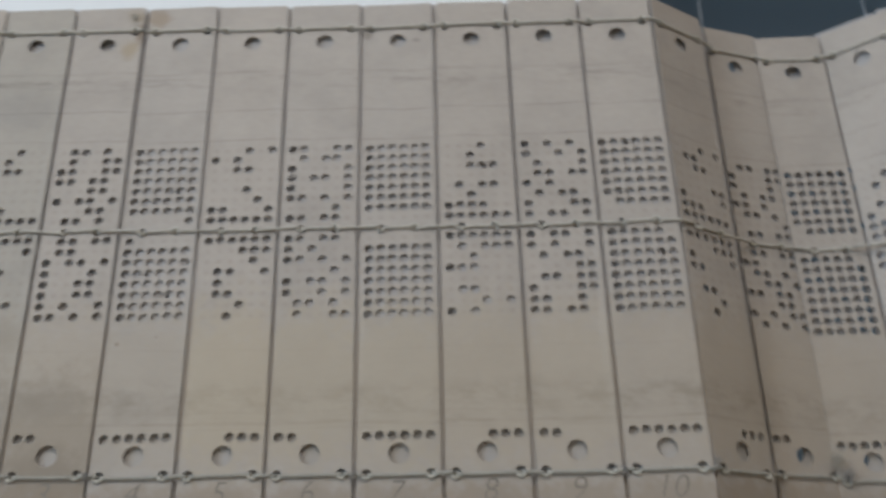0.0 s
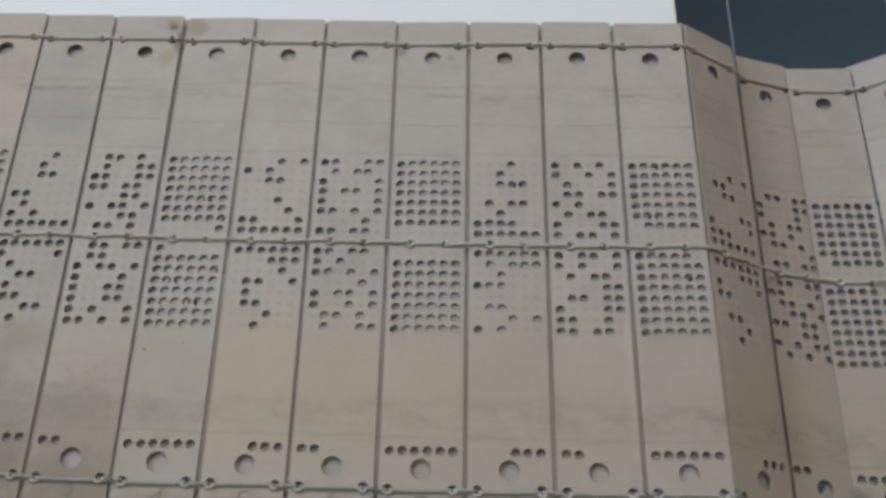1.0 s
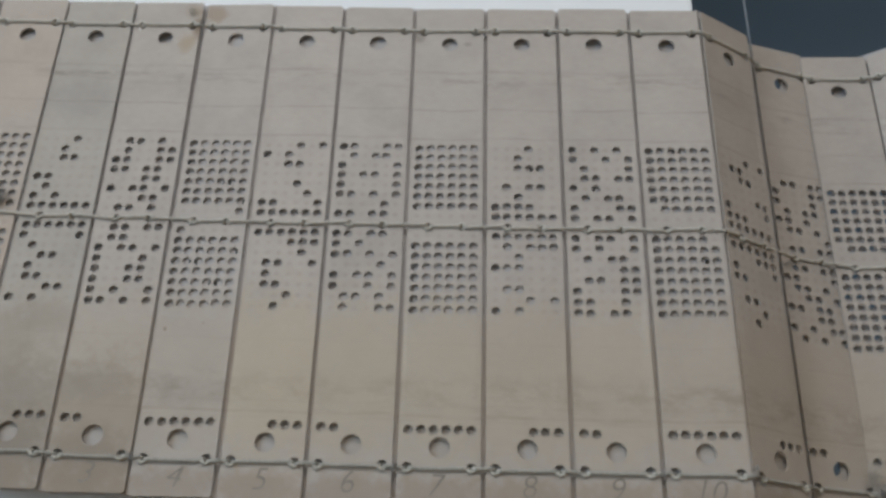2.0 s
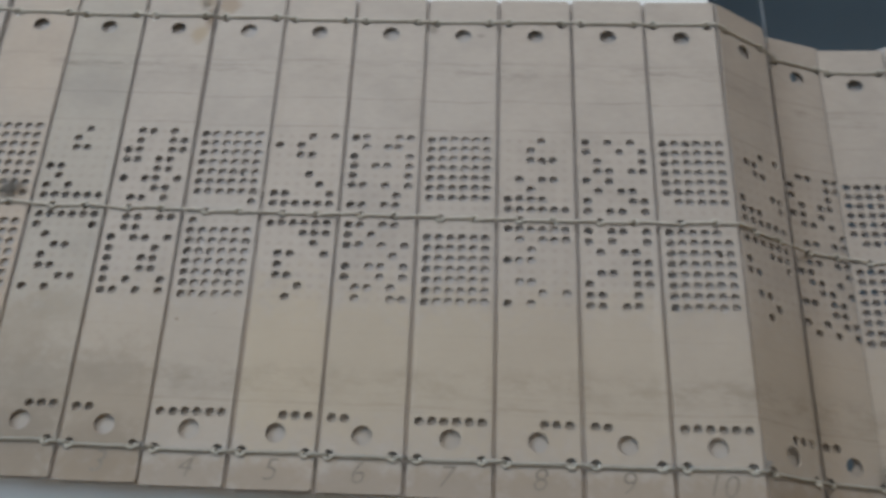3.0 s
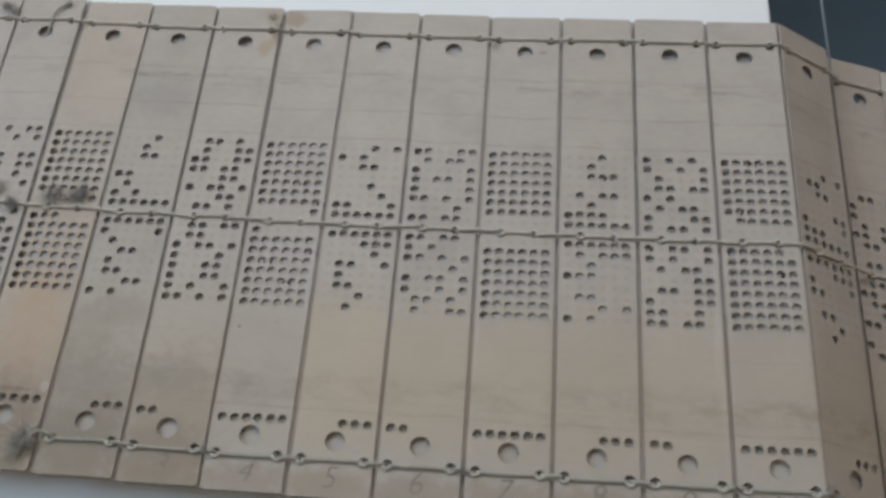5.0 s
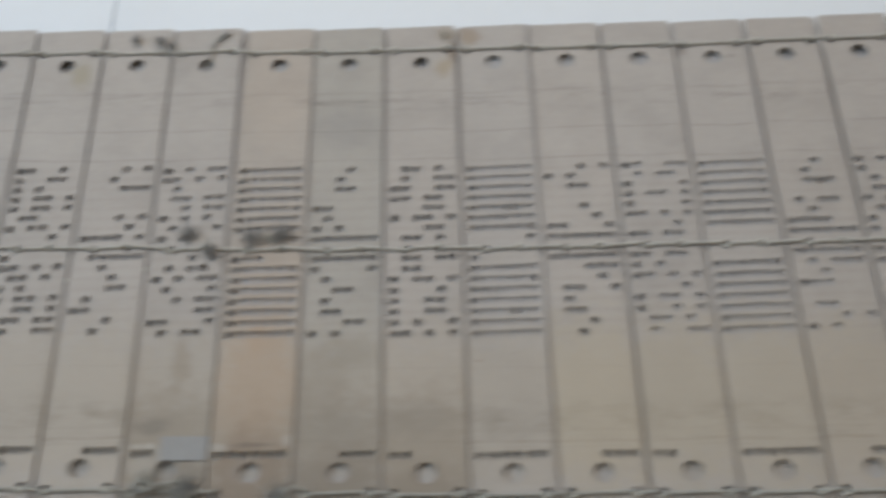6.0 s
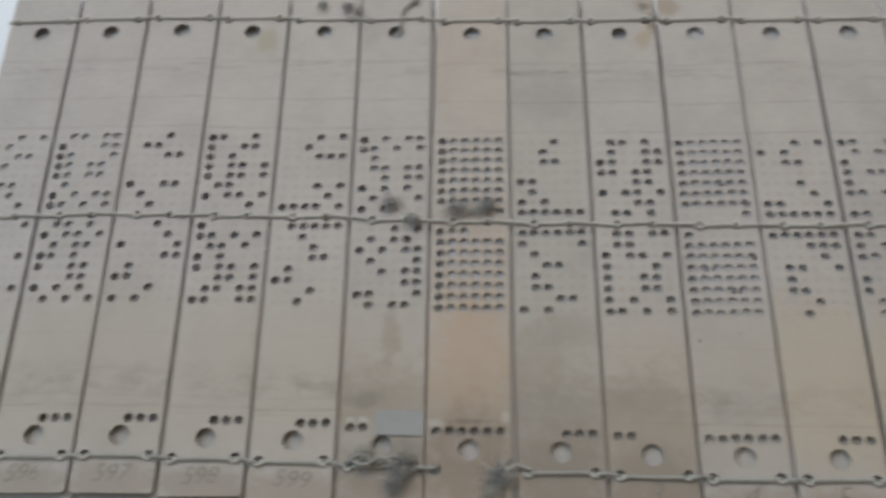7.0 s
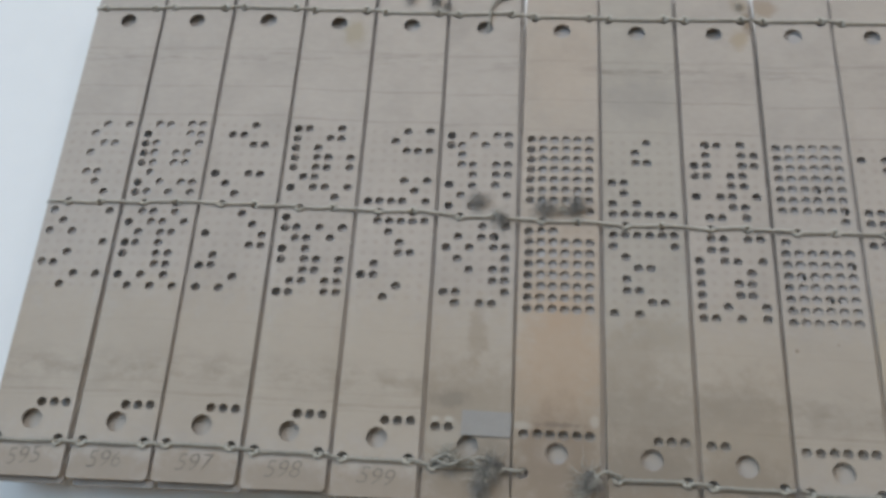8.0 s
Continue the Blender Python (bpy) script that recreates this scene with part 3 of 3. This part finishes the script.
for x, z, size, hairs, lean, mat, label, curl in (
    (-0.3665, 1.8085, 0.0085, 100, (0, 0, 0), FLUFF, "grey fluff clinging to a punched hole", 0.9),
    (-0.3530, 1.7965, 0.0075, 80, (0.2, 0, -0.2), FLUFF, "grey fluff of the worn lacing cord", 0.9),
    (-0.3280, 1.8045, 0.0095, 120, (0, 0, 0), FLUFF, "grey fluff clinging to the lacing cord", 0.9),
    (-0.3105, 1.8060, 0.0095, 120, (0.2, 0, 0), FLUFF, "grey fluff clinging to the lacing cord", 0.9),
    (-0.3540, 1.6545, 0.0100, 170, (0, 0, -0.3), FLUFF, "dark frayed knot of the lacing cord", 0.6),
    (-0.3590, 1.6450, 0.0080, 110, (-0.4, 0, -1.0), FLUFF, "grey frayed ends below the knot", 0.45),
):
    frayed(x, z, size, hairs, lean, mat, label, curl)
for x, z, size, hairs, lean, mat, label, curl in (
    (-0.3040, 1.6490, 0.0095, 170, (-0.5, 0, -0.6), FLUFF, "dark frayed ends of the torn lacing cord", 0.5),
    (-0.3090, 1.6430, 0.0080, 80, (-0.8, 0, -0.6), FLUFF_PALE, "pale frayed ends of the torn lacing cord", 0.5),
    (-0.3760, 1.6590, 0.0080, 110, (0, 0, 0.2), FLUFF_PALE, "pale tangled fibres on the lacing cord", 0.8),
    (-0.4170, 1.9560, 0.0050, 80, (0, 0, 0.3), FLUFF, "dark fluff above the head lacing", 0.8),
    (-0.4000, 1.9545, 0.0060, 100, (0, 0, 0.1), FLUFF, "dark frayed knot above the head lacing", 0.8),
    (-0.3930, 1.9490, 0.0045, 60, (0.5, 0, -0.2), FLUFF, "dark fluff on the head lacing", 0.8),
    (-0.3560, 1.9575, 0.0040, 50, (0.4, 0, 0.2), FLUFF, "dark fluff at the end of a cord", 0.7),
    (0.1300, 1.6480, 0.0030, 40, (0, 0, -0.3), FLUFF, "grey fluff on the lacing cord", 0.8),
):
    frayed(x, z, size, hairs, lean, mat, label, curl)
frayed(0.2105, 1.6560, 0.0080, 80, (0.3, 0, 0.3), FLUFF_PALE, "pale frayed fibres at the foot of the fold", 0.7, 0.572)
frayed(0.2150, 1.6480, 0.0070, 70, (0.3, 0, -0.3), FLUFF, "grey frayed fibres at the foot of the fold", 0.7, 0.572)
frayed(0.1700, 1.9270, 0.0035, 40, (0, 0, -0.4), FLUFF, "dark knot where the fold hangs from its thread", 0.8, 0.550)
frayed(-0.604 + STEP * 8.5, level(8) + LACE, 0.0030, 34, (0, 0, -0.4), FLUFF, "dark fluff at a rust-stained joint", 0.9)
frayed(-0.604 + STEP * 8.5 - 0.0075, level(8) + LACE + 0.0105, 0.0042, 46, (0, 0, 0), FLUFF_PALE, "pale tuft of yarn above the head lacing", 0.9)
# tufts added where the foot lacing is darker over a joint
for k in (8, 11, 14):
    frayed(-0.604 + STEP * (k + 0.5), level(k) - LACE, 0.0032, 34, (0, 0, 0), FLUFF, "grey tuft added at a darker joint of the lacing cord", 0.9)


def strands(x, z, reach, count, lean, label):
    """Thick untwisted yarns that hang out of a torn knot."""
    bm = bmesh.new()
    for _ in range(count):
        d = Vector((rng.gauss(0, 0.8), -abs(rng.gauss(0, 0.25)), rng.gauss(0, 0.8))) + Vector(lean)
        p = Vector((x + rng.gauss(0, reach * 0.12), FRONT - 0.0016, z + rng.gauss(0, reach * 0.12)))
        pts = []
        for i in range(9):
            pts.append(p.copy())
            d = (d.normalized() + Vector((rng.gauss(0, 0.35), rng.gauss(0, 0.15), rng.gauss(0, 0.35)))).normalized()
            p = p + d * reach / 8 * rng.uniform(0.6, 1.1)
            p.y = min(max(p.y, FRONT - 0.006), FRONT - 0.0006)
        tube(bm, pts, rng.uniform(0.00022, 0.00045), 5, True)
    return tagged(part("frayed_knot", bm, FLUFF_PALE), label, "frayed cord", "frayed cord ends")


strands(-0.3545, 1.6550, 0.0130, 26, (0, 0, -0.4), "pale loose yarns around a frayed knot")
strands(-0.3590, 1.6470, 0.0110, 14, (-0.3, 0, -1.0), "pale loose yarns hanging below a frayed knot")
strands(-0.3030, 1.6510, 0.0170, 26, (-0.9, 0, -0.8), "pale loose yarns of a torn cord end")
strands(-0.3770, 1.6590, 0.0110, 18, (0.2, 0, 0.2), "pale loose yarns on the lacing cord")
strands(-0.3200, 1.8030, 0.0110, 10, (0, 0, 0), "pale loose yarns on the middle lacing")
strands(-0.3560, 1.8000, 0.0090, 8, (0, 0, 0), "pale loose yarns on the middle lacing")


def loose_cord(pts, r, label):
    """A loose end of cord along a smooth curve through the points."""
    line = []
    for i in range(len(pts) - 1):
        p0, p1, p2, p3 = (Vector(pts[min(max(i + d, 0), len(pts) - 1)]) for d in (-1, 0, 1, 2))
        for s in range(6):
            u = s / 6
            line.append(0.5 * ((2 * p1) + (p2 - p0) * u + (2 * p0 - 5 * p1 + 4 * p2 - p3) * u * u + (3 * p1 - p0 - 3 * p2 + p3) * u ** 3))
    line.append(Vector(pts[-1]))
    bm = bmesh.new()
    strand_pair(bm, line, r)
    return tagged(part("loose_cord", bm, CORD), label, "cord end", "loose cord ends")


F = FRONT - 0.0012
loose_cord([(-0.355, F, 1.9570), (-0.360, F - 0.001, 1.9550), (-0.3645, F - 0.001, 1.9480), (-0.3650, F, 1.9380), (-0.3660, F + 0.0005, 1.9310)], 0.0009, "grey cord end hanging over a peg hole")
loose_cord([(-0.385, F, 1.6560), (-0.377, F - 0.002, 1.6600), (-0.369, F - 0.001, 1.6555), (-0.360, F - 0.002, 1.6590), (-0.353, F, 1.6560)], 0.0010, "grey-green cord tangled into a knot")
loose_cord([(-0.384, F, 1.6580), (-0.375, F - 0.003, 1.6545), (-0.366, F - 0.003, 1.6585), (-0.357, F - 0.001, 1.6530), (-0.352, F, 1.6575)], 0.0010, "grey-green cord tangled into a knot")
loose_cord([(-0.3475, F, 1.6540), (-0.3425, F - 0.001, 1.6532), (-0.3382, F - 0.0005, 1.6535), (-0.3375, F + 0.001, 1.6545)], 0.0010, "grey-green cord end tied into a hole")
loose_cord([(-0.3060, F + 0.001, 1.6535), (-0.3010, F - 0.0015, 1.6515), (-0.2960, F - 0.001, 1.6545), (-0.2880, F - 0.0005, 1.6520)], 0.0010, "grey-green cord end beside a torn knot")
loose_cord([(-0.3030, F, 1.6550), (-0.3000, F - 0.002, 1.6500), (-0.3050, F - 0.002, 1.6450)], 0.0009, "grey cord end hanging from a torn knot")

# the mending tape at the foot of the patched card
bm = box(-0.013, 0.0130, -0.0001, 0.0001, -0.0066, 0.0066)
tape = part("mending_tape", bm, TAPE)
tape.parent = cards[5]
tape.matrix_parent_inverse = cards[5].matrix_basis.inverted()
tape.matrix_basis = pose(-0.3575, FRONT - 0.0006, 1.6775, 0, 1.6, 0)
tagged(tape, "grey mending tape across the foot")

thread(-0.438, 0.5275, 1.955)
thread(0.2855, 0.5600, 1.940)
thread(0.1705, 0.5545, 1.945)
